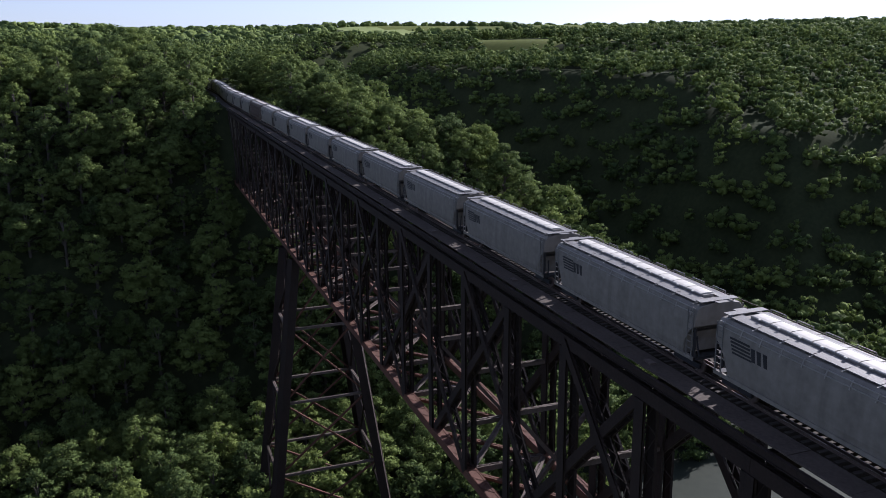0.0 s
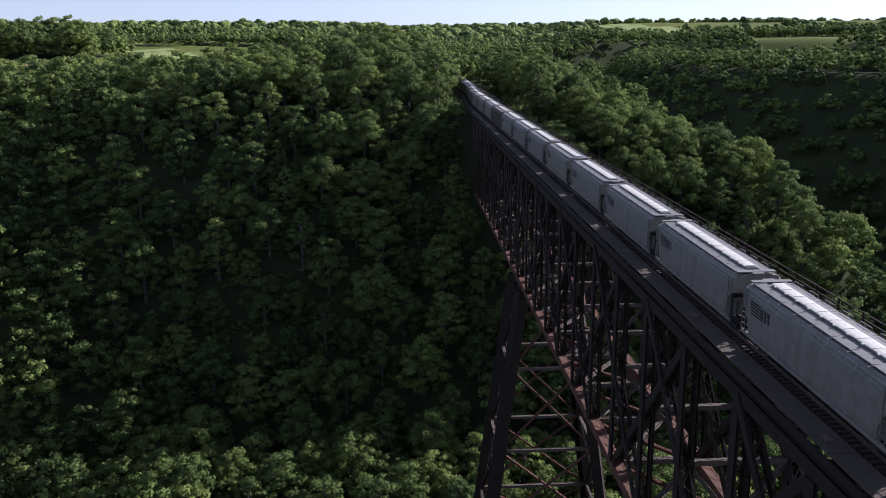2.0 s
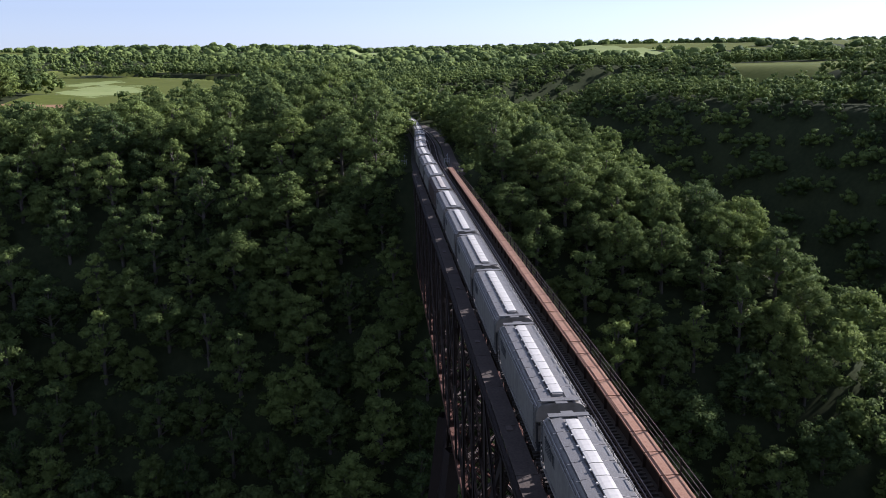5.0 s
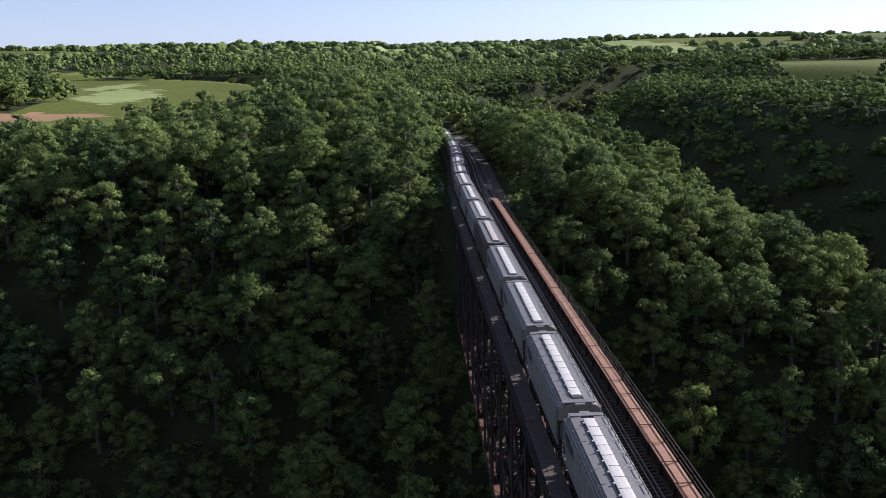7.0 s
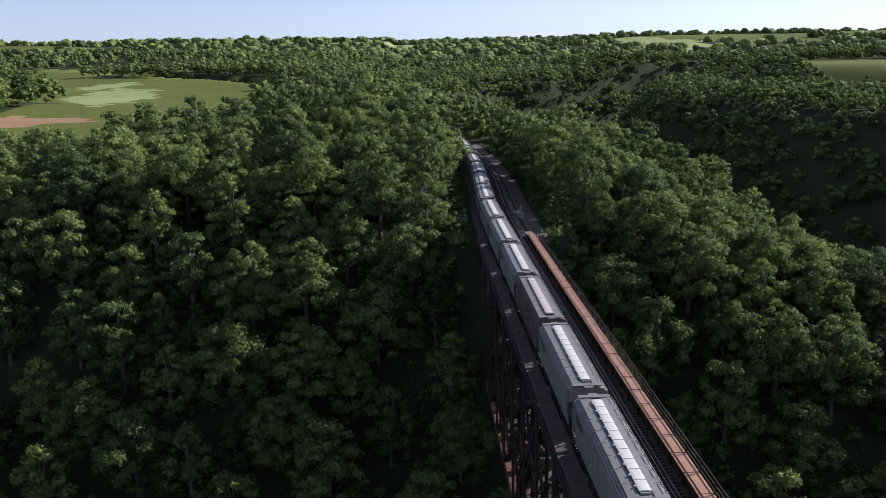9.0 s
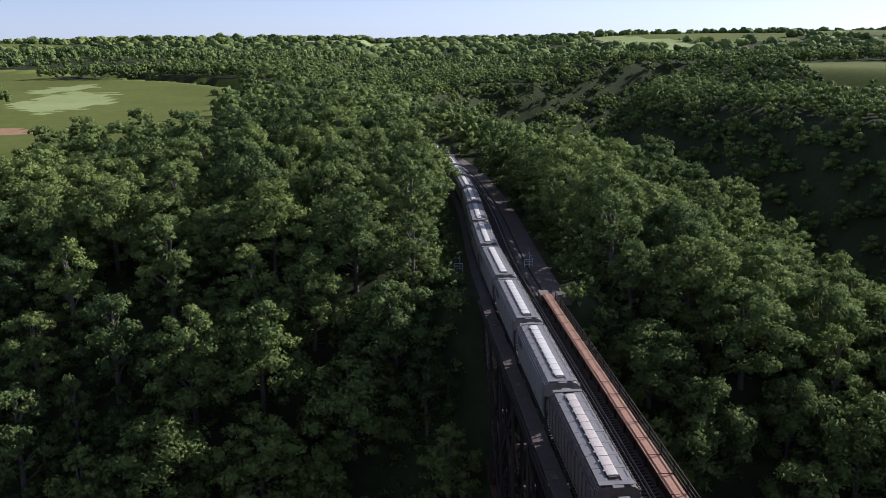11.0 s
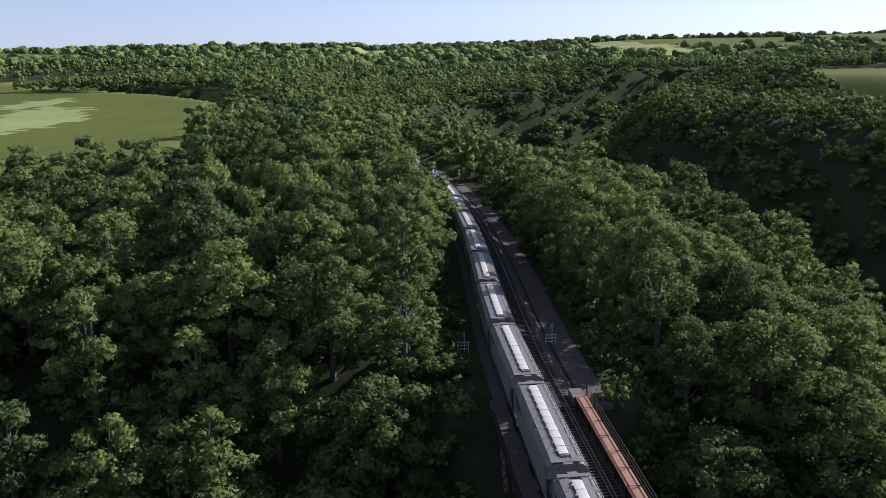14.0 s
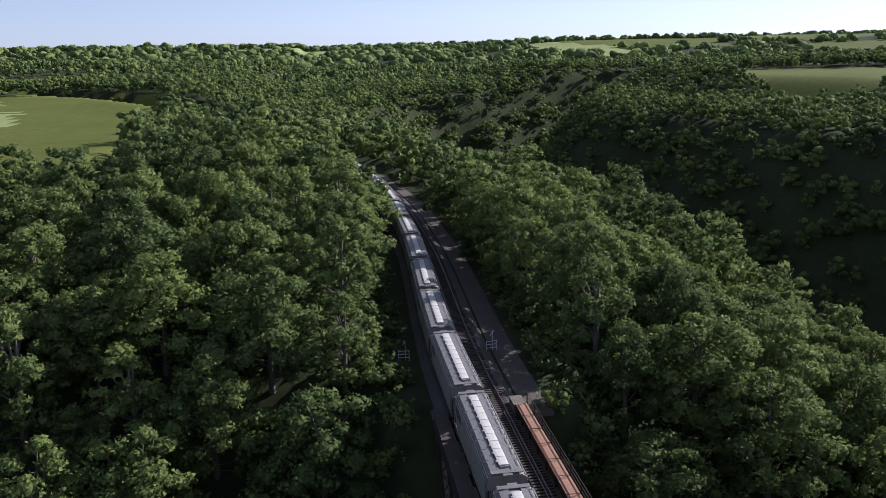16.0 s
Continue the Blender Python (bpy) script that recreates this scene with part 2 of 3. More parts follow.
def land(x, y):
    x, y = np.asarray(x, float), np.asarray(y, float)
    far = np.hypot(x, y - 250)
    top = 0.5 + 0.012 * np.clip(far - 330, 0, 1000) + 0.031 * np.clip(far - 1330, 0, 1150) + 1.4 * wave(x, y, 0.012, 0.4) * smooth((far - 60) / 200)
    top = top + 5.0 * wave(x, y, 0.0027, 1.3) * smooth((far - 500) / 800)
    # the hill beside the railway, the hill at the far rim, the two high pastures, the falling shoulder
    top = top + 14 * np.exp(-(((x + 32) / 34) ** 2 + ((y - 372) / 80) ** 2)) + 7 * np.exp(-(((x + 208) / 40) ** 2 + ((y - 450) / 36) ** 2))
    top = top + smooth((-x - 56) / 26) * (9.5 * smooth((y - 312) / 36) + 0.012 * np.clip(y - 440, 0, 300))
    top = top + 5 * np.exp(-(((x + 290) / 150) ** 2 + ((y - 850) / 75) ** 2)) + 12 * np.exp(-(((x + 400) / 150) ** 2 + ((y - 1130) / 90) ** 2))
    top = top + 15 * smooth((x - 218 + 0.25 * (y - 575)) / 55) * smooth((y - 300) / 150) * smooth((1300 - y) / 500)
    top = top - 18 * smooth((x - 14) / 44) * smooth((350 - y) / 80)
    top = top + 20 * np.exp(-(((x - 590) / 260) ** 2 + ((y - 2250) / 300) ** 2))
    top = top + 9 * smooth((far - 1500) / 1200)
    d, _ = way_off(x, y, RIVER)
    d = d + 4 * wave(x, y, 0.03, 2.1)
    main = -85 + np.clip(d - 40, 0, 42) * 0.12 + np.clip(d - 82, 0, None) * 1.12
    c, floor = way_off(x, y, CREEK)
    side = floor + np.clip(c - 28 + 4 * wave(x, y, 0.035, 0.7), 0, None) * 1.3
    low = np.minimum(main, side)
    k = 6.0
    h = -k * np.log(np.exp(-np.clip(top, -90, 60) / k) + np.exp(-np.clip(low, -90, 90) / k)) + np.clip(top - 60, 0, None)
    # the level bed of the railway
    rx = rail_x(y)
    bed = smooth((np.abs(x - rx - 2.5) - 9) / 9)
    on = smooth((y - 226) / 6)
    bed = 1 - (1 - bed) * on
    return h * bed + (1 - bed) * -0.75


def in_field(x, y):
    """0 wood, 1 pasture, 2 mown hay, 3 bare soil."""
    x, y = np.asarray(x, float), np.asarray(y, float)
    k = np.zeros(x.shape, int)
    edge = -68 - 0.13 * (y - 400) + 2.5 * np.sin(y * 0.11)
    left = (x < edge) & (x > -430) & (y > np.where(x < -94 + 2 * np.sin(y * 0.3), 314, 338) + 3 * np.sin(x * 0.13)) & (y < 700 - 0.35 * (x + 108)) & ~((x < -173 - 2 * np.sin(y * 0.25)) & (y > 420) & (y < 488))
    k[left] = 1
    ragged = 0.16 * np.sin(x * 0.31 + y * 0.17) + 0.12 * np.sin(y * 0.43)
    k[left & (((x + 170 + 0.15 * (y - 545)) / 21) ** 2 + ((y - 545) / 66) ** 2 < 1 + 2 * ragged)] = 2
    k[left & (((x + 205) / 14) ** 2 + ((y - 640) / 40) ** 2 < 1 + 2 * ragged)] = 2
    k[left & (((x + 168) / 40) ** 2 + ((y - 403) / 19) ** 2 < 1 + ragged)] = 3
    k[(x > 228 + 0.2 * (y - 570) + 2 * np.sin(y * 0.15)) & (y < 735 - 1.1 * (x - 313)) & (y > 552 - 0.3 * (x - 228))] = 1
    for cx, cy, a, b in ((-290, 890, 125, 130), (-520, 1330, 170, 190), (-850, 1500, 220, 180), (560, 1960, 120, 290), (505, 1130, 70, 150), (800, 2250, 200, 260),
                         (1120, 1680, 190, 260), (-80, 2600, 150, 260), (1350, 2300, 340, 260), (-900, 2100, 300, 240), (900, 1330, 90, 150)):
        k[((x - cx) / a) ** 2 + ((y - cy) / b) ** 2 < 1 + 0.3 * np.sin(x * 0.013 + y * 0.017)] = 2 if cx in (560, -80) else 1
    return k


def steps(*runs):
    out = [runs[0][0]]
    for a, b, s in runs:
        out += list(np.linspace(a, b, max(1, round((b - a) / s)) + 1)[1:])
    return np.array(out)


gx = steps((-4500, -1200, 220), (-1200, -420, 26), (-420, 420, 6), (420, 1400, 26), (1400, 4500, 220))
gy = steps((-700, -60, 40), (-60, 700, 6), (700, 1300, 20), (1300, 2600, 40), (2600, 4700, 210))
GX, GY = np.meshgrid(gx, gy)
GZ = land(GX, GY)
nx, ny = len(gx), len(gy)
quad = np.arange(nx * (ny - 1)).reshape(ny - 1, nx)[:, :-1].ravel()
ground_mesh = bpy.data.meshes.new("ground")
ground_mesh.from_pydata(np.stack((GX, GY, GZ), -1).reshape(-1, 3).tolist(), [], np.stack((quad, quad + 1, quad + nx + 1, quad + nx), -1).tolist())
for mat in (FLOOR, GRASS, HAY, SOIL):
    ground_mesh.materials.append(mat)
mx, my = (GX[:-1, :-1] + GX[1:, 1:]) / 2, (GY[:-1, :-1] + GY[1:, 1:]) / 2
ground_mesh.polygons.foreach_set("material_index", in_field(mx, my).ravel().astype(np.int32))
ground_mesh.polygons.foreach_set("use_smooth", np.ones(len(quad), bool))
ground = tagged(new("ground", ground_mesh), "wooded limestone gorge between high pastures", "ground", kind="structure")
water = part("water", Shape().box((0, 60, -82.6), (1800, 330, 0.4)), MUD, None, "still brown river at the bottom of the gorge")
tagged(water, category="water", kind="structure")

# ---- woods ----
rng = np.random.default_rng(7)


def ball():
    """A coarse round ball of 20 triangles: (20, 3, 3)."""
    g = (1 + 5 ** 0.5) / 2
    v = np.array([(a, b * g, 0) for a in (-1, 1) for b in (-1, 1)])
    v = np.concatenate((v, v[:, (2, 0, 1)], v[:, (1, 2, 0)]))
    out = []
    for tri in itertools.combinations(range(12), 3):
        p = v[list(tri)]
        if all(abs(np.linalg.norm(p[i] - p[i - 1]) - 2) < 0.01 for i in range(3)):
            p = p if np.dot(np.cross(p[1] - p[0], p[2] - p[0]), p[0]) > 0 else p[::-1]
            out.append(p / np.linalg.norm(p[0]))
    return np.array(out)


BALL = ball()


def sprays(lobes, per, size, squash=0.85, seed=0, fill=0.6, rough=0.6):
    """A crown: uneven round lobes, overgrown with small leaf sprays: corners and the way they face, (2, n, 3, 3)."""
    r = np.random.default_rng(seed)
    out, face = [], []
    heart = np.mean([q[:3] for q in lobes], axis=0)
    for (cx, cy, cz, rad) in lobes:
        core = BALL
        wob = 1 + 0.16 * np.sin(core @ r.uniform(-5, 5, 3) + r.uniform(0, 6)) + 0.12 * np.sin(core @ r.uniform(-9, 9, 3))
        out.append(np.array((cx, cy, cz)) + core * wob[..., None] * rad * fill * (1, 1, squash))
        away = np.array((cx, cy, cz)) - heart
        away = away / max(1e-3, np.linalg.norm(away)) * 0.35
        face.append(core + away)
        n = max(3, int(per * rad ** 2 / 4))
        d = r.normal(size=(n, 3))
        d[:, 2] = np.abs(d[:, 2]) * 1.1 - 0.5
        d /= np.linalg.norm(d, axis=1)[:, None]
        p = np.array((cx, cy, cz)) + d * (rad * r.uniform(0.62, 1.16, (n, 1)) ** 0.8) * (1, 1, squash)
        nor = d + r.normal(scale=rough, size=(n, 3))
        nor /= np.linalg.norm(nor, axis=1)[:, None]
        u = np.cross(nor, r.normal(size=(n, 3)))
        u /= np.linalg.norm(u, axis=1)[:, None]
        w = np.cross(nor, u)
        s = size * r.uniform(0.5, 1.3, (n, 1))
        out.append(np.stack((p - u * s * 0.55 - w * s * 0.32, p + u * s * 0.5 - w * s * 0.38 - nor * s * 0.1, p + u * s * 0.05 + w * s * 0.62), 1))
        face.append(np.repeat((0.5 * d + 0.8 * nor + away)[:, None], 3, 1))
    face = np.concatenate(face)
    return np.stack((np.concatenate(out), face / np.linalg.norm(face, axis=2)[..., None]))


def crown_lobes(seed, count, wide, tall, base, small=0.16, large=0.24):
    r = np.random.default_rng(seed)
    lobes = [(0, 0, base + tall * 0.5, wide * 0.52)]
    for i in range(count):
        a = i * 2.4 + r.uniform(-0.5, 0.5)
        h = (i + 0.5) / count
        reach = wide * (0.78 * math.sin(math.pi * (0.2 + 0.74 * h)) + r.uniform(-0.16, 0.14))
        lobes.append((reach * math.cos(a), reach * math.sin(a), base + tall * (0.08 + 0.84 * h) + r.uniform(-0.7, 0.7), (small + large * r.uniform() ** 1.5) * wide))
    return lobes


def leaf_mesh(name, made, tint=None):
    tris, face = made
    me = bpy.data.meshes.new(name)
    n = len(tris)
    me.vertices.add(n * 3)
    me.vertices.foreach_set("co", np.ascontiguousarray(tris, np.float32).ravel())
    me.loops.add(n * 3)
    me.loops.foreach_set("vertex_index", np.arange(n * 3, dtype=np.int32))
    me.polygons.add(n)
    me.polygons.foreach_set("loop_start", np.arange(0, n * 3, 3, dtype=np.int32))
    if tint is not None:
        me.attributes.new("tint", "FLOAT", "POINT").data.foreach_set("value", np.repeat(tint, 3).astype(np.float32))
    me.materials.append(LEAVES)
    me.update()
    me.polygons.foreach_set("use_smooth", np.ones(n, bool))
    me.normals_split_custom_set_from_vertices(face.reshape(-1, 3))
    return me


def trunk_shape(seed, tall, lobes):
    r = np.random.default_rng(seed)
    s = Shape()
    lean = r.uniform(-0.5, 0.5, 2)
    pts = [(lean[0] * k * k, lean[1] * k * k, -1.5 + (tall * 0.8 + 1.5) * k) for k in np.linspace(0, 1, 6)]
    s.tube(pts, [0.34, 0.26, 0.22, 0.18, 0.12, 0.04])
    for cx, cy, cz, rad in lobes[1::3]:
        z0 = cz * 0.62
        mid = (cx * 0.45, cy * 0.45, z0 + (cz - z0) * 0.55)
        s.tube([(lean[0] * 0.3, lean[1] * 0.3, z0), mid, (cx, cy, cz)], [0.11, 0.08, 0.03], 5)
    return s


def is_open(x, y):
    """True where no tree stands: the railway's strip, the river, fields."""
    rx = rail_x(y)
    lane = (y > 222) & (x > rx - 8.2 + 2.6 * smooth((y - 290) / 50)) & (x < rx + 12.2 - 2.5 * smooth((y - 290) / 50))
    lane |= (y > 222) & (y < 262) & (x > rx) & (x < rx + 16)
    under = (y <= 226) & (x > -6.8) & (x < 11.5) & (land(x, y) > -44)
    d, _ = way_off(x, y, RIVER)
    return lane | under | (d < 42) | (in_field(x, y) > 0)


def scatter(x0, x1, y0, y1, step, seed):
    r = np.random.default_rng(seed)
    X, Y = np.meshgrid(np.arange(x0, x1, step), np.arange(y0, y1, step))
    X = X + (np.arange(X.shape[0])[:, None] % 2) * step / 2 + r.uniform(-0.5, 0.5, X.shape) * step
    Y = Y + r.uniform(-0.5, 0.5, Y.shape) * step
    X, Y = X.ravel(), Y.ravel()
    keep = ~is_open(X, Y)
    return X[keep], Y[keep]


def packed(x0, x1, y0, y1, seed, tries):
    """Trees of unequal size, each with room for its crown: x, y, size."""
    r = np.random.default_rng(seed)
    X, Y, S = r.uniform(x0, x1, tries), r.uniform(y0, y1, tries), 0.72 + 0.95 * r.beta(1.6, 2.2, tries)
    S = np.sort(S)[::-1]
    free = ~is_open(X, Y)
    cells, got = {}, []
    for x, y, sz in zip(X[free], Y[free], S[free]):
        c = (int(x // 9), int(y // 9))
        if all((x - a) ** 2 + (y - b) ** 2 > (2.72 * (sz + q)) ** 2 for i in (-1, 0, 1) for j in (-1, 0, 1) for a, b, q in cells.get((c[0] + i, c[1] + j), ())):
            cells.setdefault(c, []).append((x, y, sz))
            got.append((x, y, sz))
    return np.array(got).T


NEAR = (-150, 120, 125, 330)
X, Y, S = packed(*NEAR, 3, 16000)
order = np.argsort(np.hypot((X + 8) * 0.9, Y - 222))
kinds = []
for i in range(6):
    wide, tall = (4.4, 4.9, 3.8, 4.6, 5.2, 3.3)[i], (8.4, 8.8, 9.4, 9.0, 8.2, 8.6)[i]
    lobes = crown_lobes(20 + i, (60, 66, 54, 62, 70, 48)[i], wide, tall + 1.6, 0.8, 0.11, 0.17)
    kinds.append((leaf_mesh("crown", sprays(lobes, 500, 0.31, rough=0.7, seed=40 + i)), trunk_shape(60 + i, tall + 3, lobes).mesh("trunk", BARK)))
LABELS = ("broad leafy deciduous tree with a dense lumpy green crown", "tall deciduous tree with a dense green crown", "slender deciduous tree with loose green foliage",
          "tall full-crowned green tree on the gorge slope", "wide spreading green tree with a rounded crown", "small young deciduous tree with light green leaves")
made = {}
for j in order[:300]:
    i = int(rng.integers(0, 6))
    size = S[j]
    m = pose(X[j], Y[j], float(land(X[j], Y[j])) - 0.3, 0, 0, rng.uniform(0, 360)) @ Matrix.Diagonal((size, size, (0.45 + 0.55 * size) * rng.uniform(0.95, 1.15), 1))
    if i not in made:
        made[i] = thing("tree", LABELS[i], "tree", "trees of the gorge wood")
        part("trunk", kinds[i][1], BARK, made[i])
        part("crown", kinds[i][0], LEAVES, made[i], "green leaves")
        made[i].matrix_basis = m
    else:
        t = copy_thing(made[i], pose(0, 0, 0))
        t.matrix_basis = m


def wood(name, x, y, lods, label, seed, lo=0.75, hi=1.3, sizes=None):
    """One mesh of many trees, for the woods that nobody could count."""
    r = np.random.default_rng(seed)
    z = land(x, y)
    tris, faces, tints = [], [], []
    pick = r.integers(0, len(lods), len(x))
    for k, (q, f) in enumerate(lods):
        sel = np.where(pick == k)[0]
        if not len(sel):
            continue
        a, s = r.uniform(0, 6.28, len(sel)), (r.uniform(lo, hi, len(sel)) if sizes is None else sizes[sel])
        c, n, s = np.cos(a)[:, None, None], np.sin(a)[:, None, None], s[:, None, None]
        px = (q[None, ..., 0] * c - q[None, ..., 1] * n) * s + x[sel][:, None, None]
        py = (q[None, ..., 0] * n + q[None, ..., 1] * c) * s + y[sel][:, None, None]
        pz = q[None, ..., 2] * (0.4 + 0.6 * s) * r.uniform(0.92, 1.15, s.shape) + z[sel][:, None, None] - 0.4
        tris.append(np.stack((px, py, pz), -1).reshape(-1, 3, 3))
        faces.append(np.stack((f[None, ..., 0] * c - f[None, ..., 1] * n, f[None, ..., 0] * n + f[None, ..., 1] * c, np.broadcast_to(f[None, ..., 2], px.shape)), -1).reshape(-1, 3, 3))
        tints.append(np.repeat(r.uniform(0, 1, len(sel)), len(q)))
    made = np.concatenate(tris), np.concatenate(faces)
    return tagged(new(name, leaf_mesh(name, made, np.concatenate(tints))), label, "woods", kind="stuff")


mid_a = [sprays(crown_lobes(80 + i, 34, (4.3, 4.8, 4.0)[i], 10.2, 0.8, 0.13, 0.2), 150, 0.5, rough=0.6, seed=90 + i) for i in range(3)]
rest = order[300:]
wood("woods", X[rest], Y[rest], mid_a, "dense green deciduous wood on the gorge slopes", 11, sizes=S[rest])

bush = [sprays(crown_lobes(160 + i, 7, 1.5, 1.7, 0.1), 130, 0.36, seed=170 + i) for i in range(3)]
rb = np.random.default_rng(19)
yb = np.concatenate((rb.uniform(196, 232, 150), rb.uniform(228, 340, 260)))
xb = np.concatenate((np.where(rb.uniform(size=150) < 0.55, rb.uniform(-16, -4.6, 150), rb.uniform(9, 17, 150)), np.where(rb.uniform(size=260) < 0.5, rb.uniform(-8.4, -5.0, 260), rb.uniform(11, 16.5, 260)) + rail_x(yb[150:])))
wood("undergrowth", xb, yb, bush, "low green bushes on the bank beside the tracks", 15, 0.6, 1.7)
xu, yu = scatter(-75, 75, 196, 330, 4.6, 27)
wood("undergrowth", xu, yu, bush, "dense dark green brush on the floor of the wood", 16, 0.9, 2.0)

mid_b = [sprays(crown_lobes(100 + i, 8, (4.8, 5.4, 4.3)[i], 7.6, 1.4, 0.2, 0.22), 30, 0.85, fill=0.76, seed=110 + i) for i in range(3)]
x2, y2 = scatter(-330, 560, 110, 960, 9.2, 5)
out = ~((x2 > NEAR[0]) & (x2 < NEAR[1]) & (y2 > NEAR[2]) & (y2 < NEAR[3])) & (y2 > 180 - 0.2 * np.abs(x2)) & (x2 > -50 - 0.53 * y2) & (x2 < 40 + 1.2 * y2)
wood("woods", x2[out], y2[out], mid_b, "green deciduous wood across the valley", 12, 0.6, 1.5)

mid_c = [sprays(crown_lobes(120 + i, 4, (7.0, 8.0, 6.0)[i], 8.5, 1.5), 5, 1.5, fill=0.82, seed=130 + i) for i in range(3)]
x3, y3 = scatter(-900, 1700, 300, 1500, 18.0, 6)
out = (y3 > 960) | (x3 < -330) | (x3 > 560)
out &= (x3 > -50 - 0.54 * y3) & (x3 < 40 + 1.2 * y3)
wood("woods", x3[out], y3[out], mid_c, "distant green woods on the plateau", 13)

xt, yt = scatter(-275, -172, 424, 486, 10.5, 21)
wood("woods", xt, yt, mid_a, "clump of tall dark green trees at the pasture edge", 22, 1.6, 1.95)

far_d = [sprays(crown_lobes(140 + i, 3, (22, 26, 18)[i], 10, 0.5), 0.3, 5.0, fill=1.0, seed=150 + i) for i in range(3)]
x4, y4 = scatter(-2200, 4000, 1500, 3500, 60.0, 8)
out = (x4 > -50 - 0.54 * y4) & (x4 < 1.25 * y4)
wood("woods", x4[out], y4[out], far_d, "woods along the far horizon", 14)

# ---- bridge ----
DECK_END = 229.6
P, MIDY = 9.4, 135.0
NODES = [MIDY + P * k for k in range(-15, 11)]
ZT, ZB, XL, XR = -1.9, -21.5, -2.45, 5.85
bridge = thing("railway_bridge", "dark rusty steel deck truss railway bridge over the gorge", "bridge")


def bar(name, p, q, w, d, mat, parent, solid=False, label=""):
    return part(name, member((Vector(q) - Vector(p)).length, w, d, mat, solid=solid), mat, parent, label, along(p, q))


for x in (XL, XR):
    for i, (a, b) in enumerate(zip(NODES[:-1], NODES[1:])):
        bar("top_chord", (x, a, ZT), (x, b - 0.02, ZT), 0.9, 0.9, STEEL, bridge)
        bar("bottom_chord", (x, a, ZB), (x, b - 0.02, ZB), 1.1, 0.9, RUST, bridge, True, "rust-red bottom chord")
        bar("vertical", (x, a, ZB + 0.4), (x, a, ZT - 0.4), 1.15, 0.95, STEEL, bridge)
    for i in range(len(NODES) - 2):
        top = i % 2 == 0
        a, b = NODES[i], NODES[i + 2]
        bar("diagonal", (x + (0.12 if top else -0.12), a, ZT if top else ZB), (x + (0.12 if top else -0.12), b, ZB if top else ZT), 0.95, 0.7, STEEL, bridge)
for i, y in enumerate(NODES):
    bar("cross_strut", (XL + 0.5, y, ZB), (XR - 0.5, y, ZB), 0.6, 0.5, PALE_STEEL, bridge)
    bar("cross_strut", (XL + 0.4, y, -11.5), (XR - 0.4, y, -11.5), 0.45, 0.4, PALE_STEEL, bridge)
    bar("floor_beam", (XL + 0.4, y, ZT), (XR - 0.4, y, ZT), 0.5, 1.1, STEEL, bridge, True)
    if i % 2 == 0:
        bar("sway_brace", (XL + 0.4, y + 0.2, ZB + 0.5), (XR - 0.4, y + 0.2, -11.8), 0.4, 0.3, PALE_STEEL, bridge)
        bar("sway_brace", (XR - 0.4, y - 0.2, ZB + 0.5), (XL + 0.4, y - 0.2, -11.8), 0.4, 0.3, PALE_STEEL, bridge)
    if i + 1 < len(NODES):
        bar("lateral_brace", (XL + 0.5, y + 0.3, ZB + 0.1), (XR - 0.5, NODES[i + 1] - 0.3, ZB + 0.1), 0.5, 0.3, PALE_STEEL, bridge)
        bar("lateral_brace", (XR - 0.5, y + 0.3, ZB - 0.3), (XL + 0.5, NODES[i + 1] - 0.3, ZB - 0.3), 0.5, 0.3, RUST, bridge)
        for x in (-0.75, 0.75, 3.0, 4.5):
            part("stringer", MEMBERS.setdefault("stringer", Shape().box((0, P / 2, 0), (0.3, P - 0.04, 0.75)).mesh("stringer", STEEL)), STEEL, bridge, "", pose(x, y, -1.05))


def tower(y):
    t = thing("bridge_tower", "tall dark steel trestle tower with braced splayed legs on stone piers", "tower", "bridge towers")
    zs = [ZB - 0.6, -36, -51, -66, -79.0]
    corner = lambda sx, sy, z: ((1.7 + sx * (4.6 + (ZB - z) * 0.13)), y + sy * (5.2 + (ZB - z) * 0.05), z)
    for sx in (-1, 1):
        for sy in (-1, 1):
            for a, b in zip(zs[:-1], zs[1:]):
                bar("leg", corner(sx, sy, a), corner(sx, sy, b), 1.9, 1.7, STEEL, t, True)
            x, yy, z = corner(sx, sy, -79)
            part("pier", Shape().prism([(-2.1, -5), (2.1, -5), (1.6, 0.3), (-1.6, 0.3)], -1.8, 1.8).box((0, 0, 0.5), (3.6, 4.0, 0.4)), STONE, t, "pale stone pier", pose(x, yy, -79.2))
    for a, b in zip(zs[:-1], zs[1:]):
        for s in (-1, 1):
            bar("strut", corner(s, -1, b), corner(s, 1, b), 0.5, 0.5, PALE_STEEL, t)
            bar("strut", corner(-1, s, b), corner(1, s, b), 0.5, 0.5, PALE_STEEL, t)
            bar("brace", corner(s, -1, a), corner(s, 1, b), 0.4, 0.3, STEEL, t)
            bar("brace", corner(s, 1, a), corner(s, -1, b), 0.4, 0.3, STEEL, t)
            bar("brace", corner(-1, s, a), corner(1, s, b), 0.4, 0.3, RUST, t)
            bar("brace", corner(1, s, a), corner(-1, s, b), 0.4, 0.3, RUST, t)
    return t


tower(MIDY)
tower(MIDY - 12 * P)

